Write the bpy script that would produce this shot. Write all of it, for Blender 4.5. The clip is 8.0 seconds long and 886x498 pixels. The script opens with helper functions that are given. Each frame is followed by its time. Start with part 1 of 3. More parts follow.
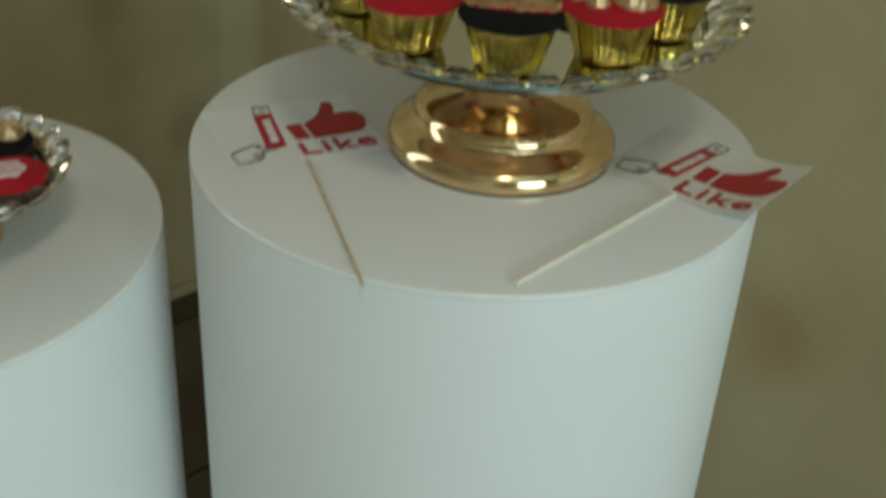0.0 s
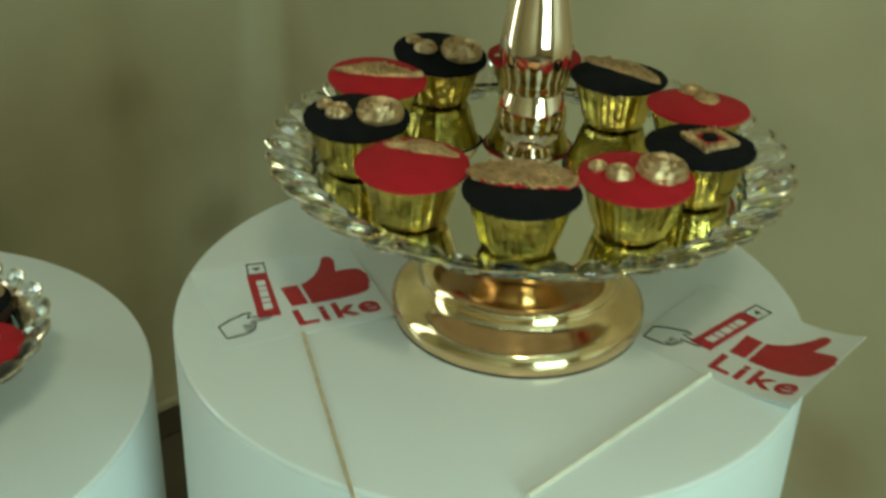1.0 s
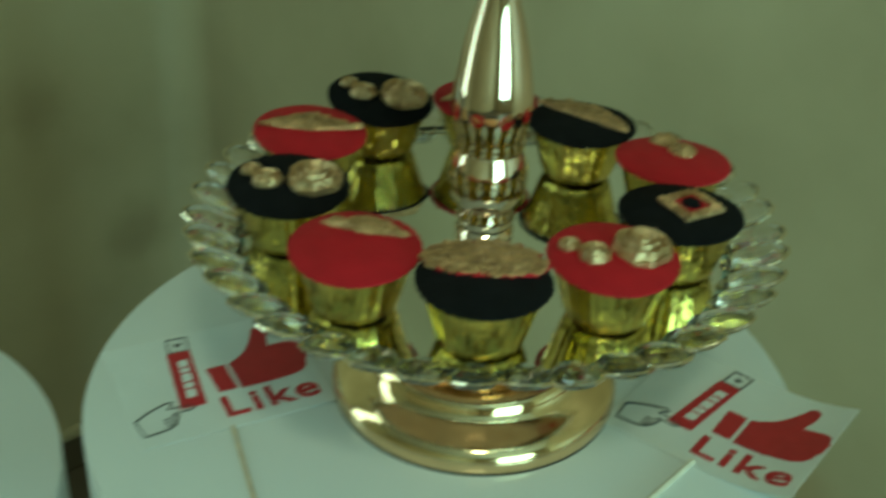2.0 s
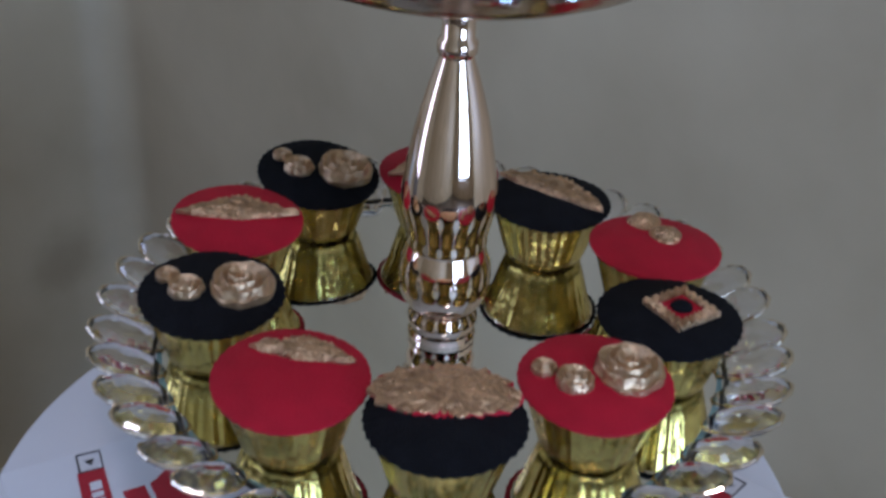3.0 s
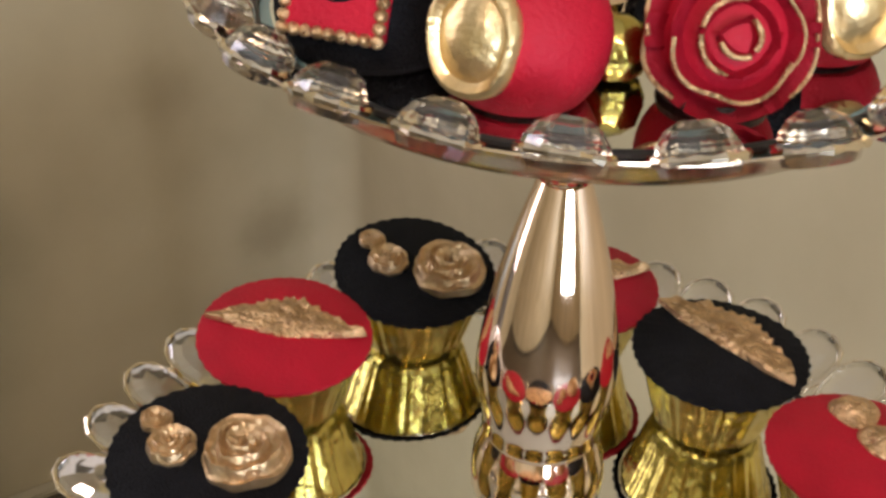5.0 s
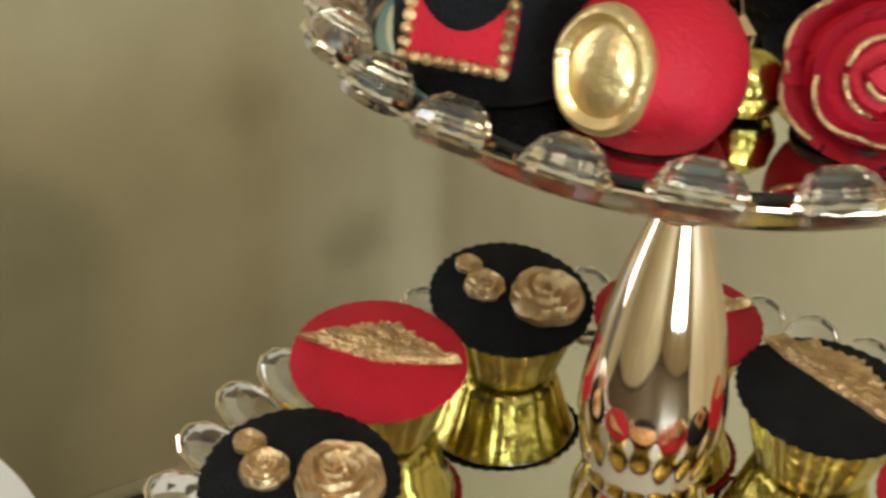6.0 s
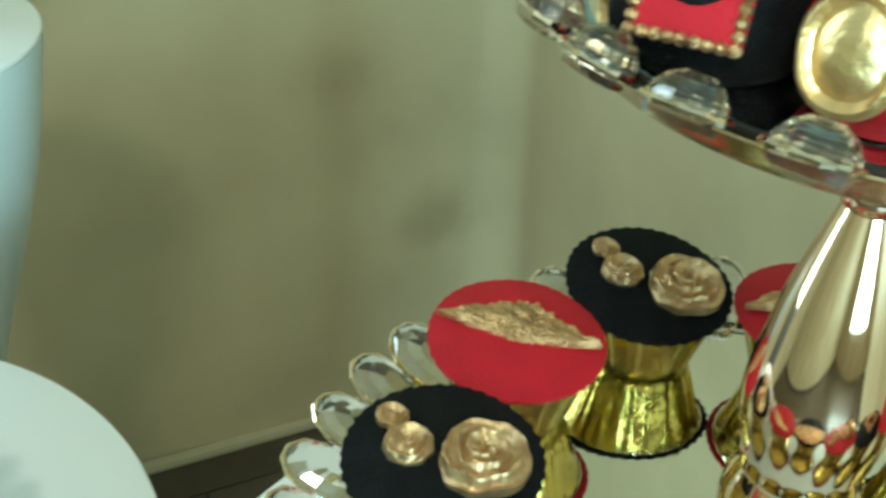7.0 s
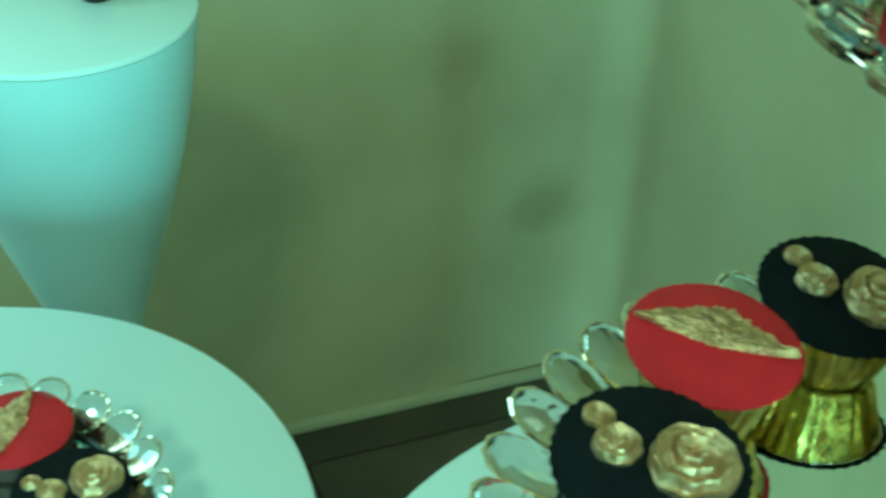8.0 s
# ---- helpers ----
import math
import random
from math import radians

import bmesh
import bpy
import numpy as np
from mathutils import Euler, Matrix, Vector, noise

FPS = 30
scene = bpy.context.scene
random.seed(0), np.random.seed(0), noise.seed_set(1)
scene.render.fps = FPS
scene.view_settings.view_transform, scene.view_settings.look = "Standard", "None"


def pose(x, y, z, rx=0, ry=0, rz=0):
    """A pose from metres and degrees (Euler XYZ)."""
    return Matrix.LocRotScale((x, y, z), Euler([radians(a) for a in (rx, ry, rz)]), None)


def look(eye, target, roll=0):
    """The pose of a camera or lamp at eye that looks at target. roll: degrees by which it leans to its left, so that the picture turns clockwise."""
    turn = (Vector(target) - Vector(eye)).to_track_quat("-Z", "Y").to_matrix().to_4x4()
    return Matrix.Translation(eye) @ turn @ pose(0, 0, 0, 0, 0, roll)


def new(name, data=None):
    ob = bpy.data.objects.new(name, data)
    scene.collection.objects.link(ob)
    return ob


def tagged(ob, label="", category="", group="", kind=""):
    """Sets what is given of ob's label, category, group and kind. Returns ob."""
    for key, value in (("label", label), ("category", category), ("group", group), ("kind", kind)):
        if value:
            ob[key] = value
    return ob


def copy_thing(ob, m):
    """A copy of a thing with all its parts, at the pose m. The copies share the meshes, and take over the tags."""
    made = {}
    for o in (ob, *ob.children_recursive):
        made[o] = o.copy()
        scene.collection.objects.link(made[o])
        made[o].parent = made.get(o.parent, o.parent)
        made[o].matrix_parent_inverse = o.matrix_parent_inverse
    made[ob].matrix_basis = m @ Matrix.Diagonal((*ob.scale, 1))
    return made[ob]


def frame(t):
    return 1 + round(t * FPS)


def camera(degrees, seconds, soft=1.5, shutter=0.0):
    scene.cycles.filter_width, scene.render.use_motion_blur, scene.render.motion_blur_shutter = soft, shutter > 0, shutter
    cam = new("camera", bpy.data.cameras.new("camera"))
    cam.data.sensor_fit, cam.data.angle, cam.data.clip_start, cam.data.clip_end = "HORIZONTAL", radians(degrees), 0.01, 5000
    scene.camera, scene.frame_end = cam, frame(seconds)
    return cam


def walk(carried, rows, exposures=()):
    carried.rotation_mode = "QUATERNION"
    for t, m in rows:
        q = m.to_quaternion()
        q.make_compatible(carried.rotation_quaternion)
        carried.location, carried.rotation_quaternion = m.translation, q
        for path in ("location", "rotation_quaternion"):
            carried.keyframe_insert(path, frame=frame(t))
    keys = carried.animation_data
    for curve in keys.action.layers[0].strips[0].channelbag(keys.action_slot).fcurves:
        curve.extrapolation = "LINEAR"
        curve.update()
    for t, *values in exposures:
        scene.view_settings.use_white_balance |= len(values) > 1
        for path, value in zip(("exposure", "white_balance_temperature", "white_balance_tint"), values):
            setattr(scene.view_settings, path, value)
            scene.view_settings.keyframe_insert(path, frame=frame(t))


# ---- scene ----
cam = camera(41.1, 8.0, soft=3.0, shutter=0.5)
PATH = [
    (0, (0.0314, 0.1082, 1.3554), (0.0557, 0.9594, 0.8311), 3.58),
    (0.5, (0.0400, 0.1525, 1.3715), (0.0695, 1.0276, 0.8884), 3.40),
    (1, (0.0509, 0.2180, 1.3844), (0.0374, 1.0912, 0.8972), 2.19),
    (1.5, (0.0505, 0.2787, 1.3890), (0.0349, 1.1395, 0.8803), 1.28),
    (2, (0.0378, 0.3235, 1.3916), (0.0855, 1.1856, 0.8871), 2.84),
    (2.2, (0.0321, 0.3454, 1.3935), (0.1323, 1.2054, 0.8932), 3.67),
    (3.3, (0.0488, 0.4555, 1.3961), (0.1381, 1.3097, 0.8839), 2.97),
    (3.5, (0.0582, 0.4738, 1.4004), (0.1339, 1.3290, 0.8877), 3.28),
    (4, (0.0879, 0.5287, 1.3946), (0.0865, 1.3790, 0.8684), 2.91),
    (4.2, (0.0967, 0.5551, 1.3868), (0.0600, 1.3934, 0.8428), 2.95),
    (5.5, (0.0993, 0.6148, 1.3730), (-0.0504, 1.4355, 0.8217), 1.44),
    (6, (0.0890, 0.6168, 1.3730), (-0.0956, 1.4351, 0.8286), 1.48),
    (6.5, (0.0770, 0.6189, 1.3705), (-0.1369, 1.4252, 0.8190), 1.63),
    (7, (0.0583, 0.6134, 1.3677), (-0.1709, 1.4102, 0.8086), 2.54),
    (7.5, (0.0418, 0.6091, 1.3644), (-0.2161, 1.3956, 0.8031), 2.66),
    (8, (0.0179, 0.5966, 1.3748), (-0.2723, 1.3618, 0.8002), 2.50),
]
EXPOSURES = [
    (0.0, -1.16, 6450, 3),
    (0.5, -0.99, 6650, -8),
    (1.0, -0.80, 6450, -22),
    (1.5, -0.71, 5850, -38),
    (2.0, -1.02, 5700, -43),
    (2.2, -1.02, 5650, -40),
    (3.3, -0.85, 4600, 54),
    (3.5, -0.75, 4600, 58),
    (4.0, -0.16, 4660, 62),
    (4.2, -0.07, 4700, 62),
    (5.3, 0.07, 6800, 21),
    (6.5, 0.21, 6100, 8),
    (7.0, 0.28, 5450, -16),
    (7.5, 0.28, 4750, -42),
    (8.0, 0.05, 4250, -70),
]
walk(cam, [(t, look(eye, target, roll)) for t, eye, target, roll in PATH], EXPOSURES)

# ---- world and light ----
world = bpy.data.worlds.new("world")
scene.world = world
world.use_nodes = True
wn = world.node_tree.nodes
sky = wn.new("ShaderNodeTexSky")
sky.sky_type = "NISHITA"
sky.sun_disc = False
sky.sun_elevation, sky.sun_rotation = radians(35), radians(135)
world.node_tree.links.new(sky.outputs["Color"], wn["Background"].inputs["Color"])
wn["Background"].inputs["Strength"].default_value = 0.06

# the room's own frame: along the backdrop wall, and from it into the room
ORIGIN = Vector((-0.70, 1.84, 0.0))
ALONG = Vector((0.733, 0.680, 0.0)).normalized()
INTO = Vector((0.680, -0.733, 0.0)).normalized()
UP = Vector((0, 0, 1))
ROOM = Matrix.Translation(ORIGIN) @ Matrix((ALONG, INTO, UP)).transposed().to_4x4()
HEIGHT, DEPTH, WEST, EAST = 2.7, 5.0, -3.3, 0.545


def lamp(name, kind, place, target, energy, colour, size=0.5, size_y=None, angle=None):
    data = bpy.data.lights.new(name, kind)
    data.energy, data.color = energy, colour
    if kind == "AREA":
        data.size = size
        if size_y:
            data.shape, data.size_y = "RECTANGLE", size_y
    else:
        data.shadow_soft_size = size
        if angle:
            data.spot_size, data.spot_blend = radians(angle), 0.5
    ob = new(name, data)
    ob.matrix_world = look(place, target)
    return ob


# daylight in the opening of the window, the ceiling lamp, and the party spotlight
WIN = ROOM @ Vector((-1.1, DEPTH - 0.08, 1.35))
lamp("window_daylight", "AREA", WIN, WIN - INTO, 155, (0.70, 0.93, 1.0), 1.7, 1.5)
LAMP = Vector((0.20, -0.42, 2.58))
lamp("ceiling_glow", "AREA", LAMP, LAMP - UP, 21, (1.0, 0.86, 0.68), 0.24)
BAR = Vector((-1.22, 0.98, 1.27))
lamp("party_glow", "AREA", BAR, (-0.10, 0.92, 1.15), 9.5, (0.90, 0.96, 1.0), 0.26, 1.9)


# ---- materials ----
def material(name, colour, rough=0.5, metal=0.0, vary=0.12, scale=20.0, bump=0.0, bump_scale=200.0, spread=None, **more):
    m = bpy.data.materials.new(name)
    m.use_nodes = True
    nodes, link = m.node_tree.nodes, m.node_tree.links.new
    b = nodes["Principled BSDF"]
    b.inputs["Roughness"].default_value, b.inputs["Metallic"].default_value = rough, metal
    for key, value in more.items():
        b.inputs[key.replace("_", " ")].default_value = value
    coord = nodes.new("ShaderNodeTexCoord")
    big = nodes.new("ShaderNodeTexNoise")
    big.inputs["Scale"].default_value, big.inputs["Detail"].default_value = scale, 5.0
    link(coord.outputs["Object"], big.inputs["Vector"])
    fine = nodes.new("ShaderNodeTexNoise")
    fine.inputs["Scale"].default_value, fine.inputs["Detail"].default_value = bump_scale, 4.0
    link(coord.outputs["Object"], fine.inputs["Vector"])
    ramp = nodes.new("ShaderNodeValToRGB")
    lo, hi = ramp.color_ramp.elements
    lo.position, hi.position = 0.3, 0.72
    lo.color = (*[c * (1 - vary) for c in colour], 1)
    hi.color = (*[min(1.0, c * (1 + vary)) for c in (spread or colour)], 1)
    link(big.outputs["Fac"], ramp.inputs["Fac"])
    link(ramp.outputs["Color"], b.inputs["Base Color"])
    gloss = nodes.new("ShaderNodeMapRange")
    gloss.inputs["To Min"].default_value, gloss.inputs["To Max"].default_value = max(0.0, rough * 0.8), min(1.0, rough * 1.2)
    link(fine.outputs["Fac"], gloss.inputs["Value"])
    link(gloss.outputs["Result"], b.inputs["Roughness"])
    if bump:
        node = nodes.new("ShaderNodeBump")
        node.inputs["Strength"].default_value, node.inputs["Distance"].default_value = min(1.0, bump * 4), bump * 0.004
        link(fine.outputs["Fac"], node.inputs["Height"])
        link(node.outputs["Normal"], b.inputs["Normal"])
    return m


WALL = material("wall_paint", (0.470, 0.384, 0.230), 0.42, vary=0.11, scale=3.1, bump=0.20, bump_scale=60, spread=(0.505, 0.424, 0.266))


def add_stains(m, marks):
    """Soft dirty marks on the plaster: each has its middle, its radius and how much it darkens."""
    nodes, link = m.node_tree.nodes, m.node_tree.links.new
    base = nodes["Principled BSDF"].inputs["Base Color"]
    coord = nodes.new("ShaderNodeTexCoord")
    wobble = nodes.new("ShaderNodeTexNoise")
    wobble.inputs["Scale"].default_value, wobble.inputs["Detail"].default_value = 14.0, 4.0
    link(coord.outputs["Object"], wobble.inputs["Vector"])
    shift = nodes.new("ShaderNodeVectorMath")
    shift.operation = "MULTIPLY_ADD"
    shift.inputs[1].default_value = (0.07, 0.07, 0.07)
    link(wobble.outputs["Color"], shift.inputs[0])
    link(coord.outputs["Object"], shift.inputs[2])
    colour = base.links[0].from_socket
    for place, radius, tone in marks:
        far = nodes.new("ShaderNodeVectorMath")
        far.operation = "DISTANCE"
        link(shift.outputs["Vector"], far.inputs[0])
        far.inputs[1].default_value = [c + 0.035 for c in place]
        fade = nodes.new("ShaderNodeMapRange")
        fade.interpolation_type = "SMOOTHERSTEP"
        fade.inputs["From Max"].default_value = radius
        fade.inputs["To Min"].default_value, fade.inputs["To Max"].default_value = 1.0, 0.0
        link(far.outputs["Value"], fade.inputs["Value"])
        mix = nodes.new("ShaderNodeMix")
        mix.data_type, mix.blend_type = "RGBA", "MULTIPLY"
        link(fade.outputs["Result"], mix.inputs["Factor"])
        link(colour, mix.inputs["A"])
        mix.inputs["B"].default_value = (*tone, 1)
        colour = mix.outputs["Result"]
    link(colour, base)


add_stains(WALL, [((0.425, 0.0, 0.345), 0.105, (0.77, 0.745, 0.72)), ((0.268, 0.0, 0.630), 0.105, (0.82, 0.80, 0.78)), ((EAST, 1.16, 0.47), 0.12, (0.86, 0.76, 0.69))])
CEIL = material("ceiling_paint", (0.72, 0.70, 0.66), 0.8, scale=2)
SKIRT = material("skirting_paint", (0.43, 0.37, 0.235), 0.5, scale=5)
FLOOR = material("dark_floor_tile", (0.080, 0.060, 0.040), 0.35, vary=0.3, scale=6, bump=0.1, bump_scale=90)
# darker floor colour that paints the shade at the foot of the wall
FLOOR_SHADE = material("floor_shade_colour", (0.055, 0.041, 0.026), 0.4, vary=0.25, scale=8, bump=0.1, bump_scale=90)
GROUT = material("floor_grout", (0.03, 0.024, 0.018), 0.8, scale=12)
WHITE = material("white_vinyl", (0.78, 0.78, 0.77), 0.38, vary=0.025, scale=5, bump=0.06, bump_scale=35)
GREYISH = material("pale_grey_lacquer", (0.50, 0.55, 0.56), 0.3, vary=0.04, scale=6, bump=0.04, bump_scale=35)
GLOSS = material("white_gloss_laminate", (0.70, 0.70, 0.69), 0.10, vary=0.025, scale=5, bump=0.03, bump_scale=30)
CHROME = material("rose_gold_chrome", (0.86, 0.66, 0.50), 0.055, 1.0, vary=0.03, scale=30)
GOLD = material("polished_gold", (0.80, 0.60, 0.35), 0.10, 1.0, vary=0.06, scale=25, bump=0.03, bump_scale=40)
FOIL = material("crinkled_gold_foil", (0.64, 0.50, 0.125), 0.21, 1.0, vary=0.22, scale=60, bump=0.42, bump_scale=85)
DULL = material("brushed_gold_paint", (0.52, 0.32, 0.150), 0.29, 0.82, vary=0.3, scale=160, bump=0.6, bump_scale=420, spread=(0.62, 0.41, 0.21))
GILT = material("gilded_sugar", (0.58, 0.40, 0.21), 0.34, 0.85, vary=0.10, scale=220, bump=0.25, bump_scale=420, spread=(0.64, 0.46, 0.26))
LEAF = material("gold_leaf", (0.80, 0.60, 0.30), 0.36, 0.95, vary=0.15, scale=120, bump=0.22, bump_scale=260)
RED = material("red_fondant", (0.39, 0.006, 0.018), 0.62, vary=0.12, scale=60, bump=0.16, bump_scale=900, Specular_IOR_Level=0.25)
BLACK = material("black_fondant", (0.006, 0.006, 0.007), 0.85, vary=0.35, scale=90, bump=0.4, bump_scale=1100, Specular_IOR_Level=0.15)
CAKE = material("dark_chocolate", (0.035, 0.014, 0.010), 0.45, vary=0.2, scale=90, bump=0.25, bump_scale=500)
PINK = material("pale_icing", (0.62, 0.46, 0.46), 0.5, vary=0.1, scale=100)
MIRROR = material("mirror_silvering", (0.86, 0.88, 0.86), 0.012, 1.0, vary=0.01, scale=10)
EDGE = material("teal_glass_edge", (0.20, 0.32, 0.31), 0.15, vary=0.1, scale=40)
TRAY = material("brown_gold_tray", (0.60, 0.47, 0.35), 0.17, 1.0, vary=0.12, scale=40)
RIM = material("black_rim_paint", (0.012, 0.011, 0.010), 0.3, scale=40)
CRYSTAL = material("clear_crystal", (0.98, 0.96, 0.94), 0.03, vary=0.01, scale=60, Transmission_Weight=1.0, IOR=1.24, Coat_Weight=1.0, Coat_IOR=1.7, Coat_Roughness=0.03)
PAPER = material("white_card", (0.72, 0.72, 0.71), 0.55, vary=0.03, scale=40, bump=0.05, bump_scale=120)
PRINT = material("red_print", (0.40, 0.012, 0.024), 0.5, vary=0.08, scale=120)
INK = material("black_print", (0.03, 0.03, 0.03), 0.5, scale=120)
WOOD = material("bamboo_skewer", (0.58, 0.46, 0.30), 0.6, vary=0.2, scale=120, bump=0.2, bump_scale=600)
PALE_WOOD = material("pale_birch_stick", (0.74, 0.69, 0.58), 0.5, vary=0.08, scale=120, bump=0.1, bump_scale=600)
PALE = material("champagne_wire", (0.80, 0.68, 0.50), 0.16, 1.0, vary=0.1, scale=200)
METAL = material("lamp_metal", (0.3, 0.3, 0.3), 0.4, 0.8, scale=30)
PANE = material("window_glass", (0.95, 0.97, 0.97), 0.02, vary=0.01, Transmission_Weight=1.0, IOR=1.45)
GLOW = bpy.data.materials.new("lamp_diffuser")
GLOW.use_nodes = True
GLOW.node_tree.nodes["Principled BSDF"].inputs["Emission Color"].default_value = (1.0, 0.85, 0.65, 1)
GLOW.node_tree.nodes["Principled BSDF"].inputs["Emission Strength"].default_value = 3.0


# ---- building helpers ----
def finish(name, bm, mat, smooth=True):
    bmesh.ops.recalc_face_normals(bm, faces=bm.faces)
    me = bpy.data.meshes.new(name)
    bm.to_mesh(me)
    bm.free()
    me.materials.append(mat)
    if smooth:
        me.shade_smooth()
        me.set_sharp_from_angle(angle=radians(40))
    return new(name, me)


def part(name, bm, mat, parent, label="", smooth=True, m=None):
    ob = finish(name, bm, mat, smooth)
    ob.parent = parent
    if m is not None:
        ob.matrix_local = m
    if label:
        ob["label"] = label
    return ob


def root(name, place, label, category, group="", turn=0.0):
    ob = new(name)
    ob.empty_display_size = 0.02
    ob.matrix_world = pose(*place, 0, 0, turn)
    return tagged(ob, label, category, group)


def lathe(profile, n=48, wave=None):
    """A turned body from (radius, height) pairs, closed at both ends; wave(i, k) scales the radius."""
    bm = bmesh.new()
    rings = []
    for k, (r, z) in enumerate(profile):
        ring = []
        for i in range(n):
            a = 2 * math.pi * i / n
            s = r * (wave(a, k) if wave else 1.0)
            ring.append(bm.verts.new((s * math.cos(a), s * math.sin(a), z)))
        rings.append(ring)
    for lo, hi in zip(rings, rings[1:]):
        for i in range(n):
            bm.faces.new((lo[i], lo[(i + 1) % n], hi[(i + 1) % n], hi[i]))
    bm.faces.new(rings[0][::-1])
    bm.faces.new(rings[-1])
    return bm


def box(sx, sy, sz, centre=(0, 0, 0), bevel=0.0):
    bm = bmesh.new()
    bmesh.ops.create_cube(bm, size=1.0, matrix=Matrix.Translation(centre) @ Matrix.Diagonal((sx, sy, sz, 1)))
    if bevel:
        bmesh.ops.bevel(bm, geom=bm.edges[:], offset=bevel, segments=2, affect="EDGES")
    return bm


def relief(outline, height, n=48, rings=10, base=0.0, inner=0.0):
    """A raised ornament: outline(angle) gives its edge, height(s, angle) its relief from the middle (s=0) to the edge (s=1)."""
    bm = bmesh.new()
    grid = []
    for k in range(rings + 1):
        s = inner + (1 - inner) * k / rings
        row = []
        for i in range(n):
            a = 2 * math.pi * i / n
            r = outline(a) * max(s, 0.004)
            row.append(bm.verts.new((r * math.cos(a), r * math.sin(a), base + height(s, a))))
        grid.append(row)
    low = [bm.verts.new((v.co.x, v.co.y, base - 0.0012)) for v in grid[-1]]
    grid.append(low)
    if inner:
        grid.insert(0, [bm.verts.new((v.co.x, v.co.y, base - 0.0012)) for v in grid[0]])
    for lo, hi in zip(grid, grid[1:]):
        for i in range(n):
            bm.faces.new((lo[i], lo[(i + 1) % n], hi[(i + 1) % n], hi[i]))
    if inner:
        for i in range(n):
            bm.faces.new((grid[0][i], grid[-1][i], grid[-1][(i + 1) % n], grid[0][(i + 1) % n]))
    else:
        bm.faces.new(grid[0])
        bm.faces.new(low)
    return bm


def moved(bm, m):
    bmesh.ops.transform(bm, matrix=m, verts=bm.verts)
    return bm


def polygon(points, thick=0.0003):
    """A flat printed shape of a little thickness."""
    bm = bmesh.new()
    face = bm.faces.new([bm.verts.new((x, y, 0)) for x, y in points])
    up = bmesh.ops.extrude_face_region(bm, geom=[face])
    bmesh.ops.translate(bm, vec=(0, 0, thick), verts=[v for v in up["geom"] if isinstance(v, bmesh.types.BMVert)])
    bmesh.ops.triangulate(bm, faces=[f for f in bm.faces if len(f.verts) > 4])
    return bm


def tube(points, r, n=8):
    curve = bpy.data.curves.new("line", "CURVE")
    curve.dimensions, curve.bevel_depth, curve.bevel_resolution, curve.use_fill_caps = "3D", r, 2, True
    line = curve.splines.new("POLY")
    line.points.add(len(points) - 1)
    for p, co in zip(line.points, points):
        p.co = (*co, 1)
    tmp = new("line", curve)
    me = bpy.data.meshes.new_from_object(tmp.evaluated_get(bpy.context.evaluated_depsgraph_get()))
    bpy.data.objects.remove(tmp)
    bpy.data.curves.remove(curve)
    bm = bmesh.new()
    bm.from_mesh(me)
    bpy.data.meshes.remove(me)
    return bm


# ---- the room ----
def slab(name, u0, u1, d0, d1, z0, z1, mat, parent=None):
    bm = box(u1 - u0, d1 - d0, z1 - z0, ((u0 + u1) / 2, (d0 + d1) / 2, (z0 + z1) / 2))
    if parent:
        return part(name, bm, mat, parent, smooth=False)
    ob = finish(name, bm, mat, False)
    ob.matrix_world = ROOM
    return ob


def backdrop_wall():
    """The plastered wall behind the pedestals, gently uneven, running round a soft inner corner."""
    bm = bmesh.new()
    bend, steps = 0.07, 10
    line = [(WEST + (EAST - bend - WEST) * i / 110, 0.0, 0.0, 1.0) for i in range(111)]
    for i in range(1, steps):
        a = math.pi / 2 * i / steps
        line.append((EAST - bend + bend * math.sin(a), bend - bend * math.cos(a), -math.sin(a), math.cos(a)))
    line += [(EAST, bend + (DEPTH - bend) * i / 110, -1.0, 0.0) for i in range(111)]
    nz = 54
    front, back = [], []
    for j in range(nz + 1):
        z = HEIGHT * j / nz
        row, rear = [], []
        for k, (u, d, nu, nd) in enumerate(line):
            w = k * 0.035
            e = 0.013 * noise.noise((w * 2.4, z * 0.35, 1.7)) + 0.006 * noise.noise((w * 6, z * 0.8, 4.2)) - 0.012
            row.append(bm.verts.new((u + nu * e, d + nd * e, z)))
            rear.append(bm.verts.new((u - nu * 0.16, d - nd * 0.16, z)))
        front.append(row)
        back.append(rear)
    for j in range(nz):
        for k in range(len(line) - 1):
            bm.faces.new((front[j][k], front[j][k + 1], front[j + 1][k + 1], front[j + 1][k]))
            bm.faces.new((back[j][k + 1], back[j][k], back[j + 1][k], back[j + 1][k + 1]))
    ob = finish("wall_north", bm, WALL)
    ob.matrix_world = ROOM
    return ob


tagged(backdrop_wall(), "beige painted plaster wall behind the pedestals", "wall", kind="structure")
tagged(slab("wall_west", WEST - 0.15, WEST, 0, DEPTH, 0, HEIGHT, WALL), "beige painted plaster side wall", "wall", kind="structure")
tagged(slab("ceiling", WEST, EAST, -0.1, DEPTH, HEIGHT, HEIGHT + 0.12, CEIL), "plain off-white ceiling", "ceiling", kind="structure")
south = root("wall_south", (0, 0, 0), "beige painted wall with a wide window", "wall")
south.matrix_world = ROOM
tagged(south, kind="structure")
W0, W1, Z0, Z1 = -2.0, -0.2, 0.55, 2.15
slab("wall_panel", WEST, W0, DEPTH, DEPTH + 0.15, 0, HEIGHT, WALL, south)
slab("wall_panel", W1, EAST, DEPTH, DEPTH + 0.15, 0, HEIGHT, WALL, south)
slab("wall_panel", W0, W1, DEPTH, DEPTH + 0.15, 0, Z0, WALL, south)
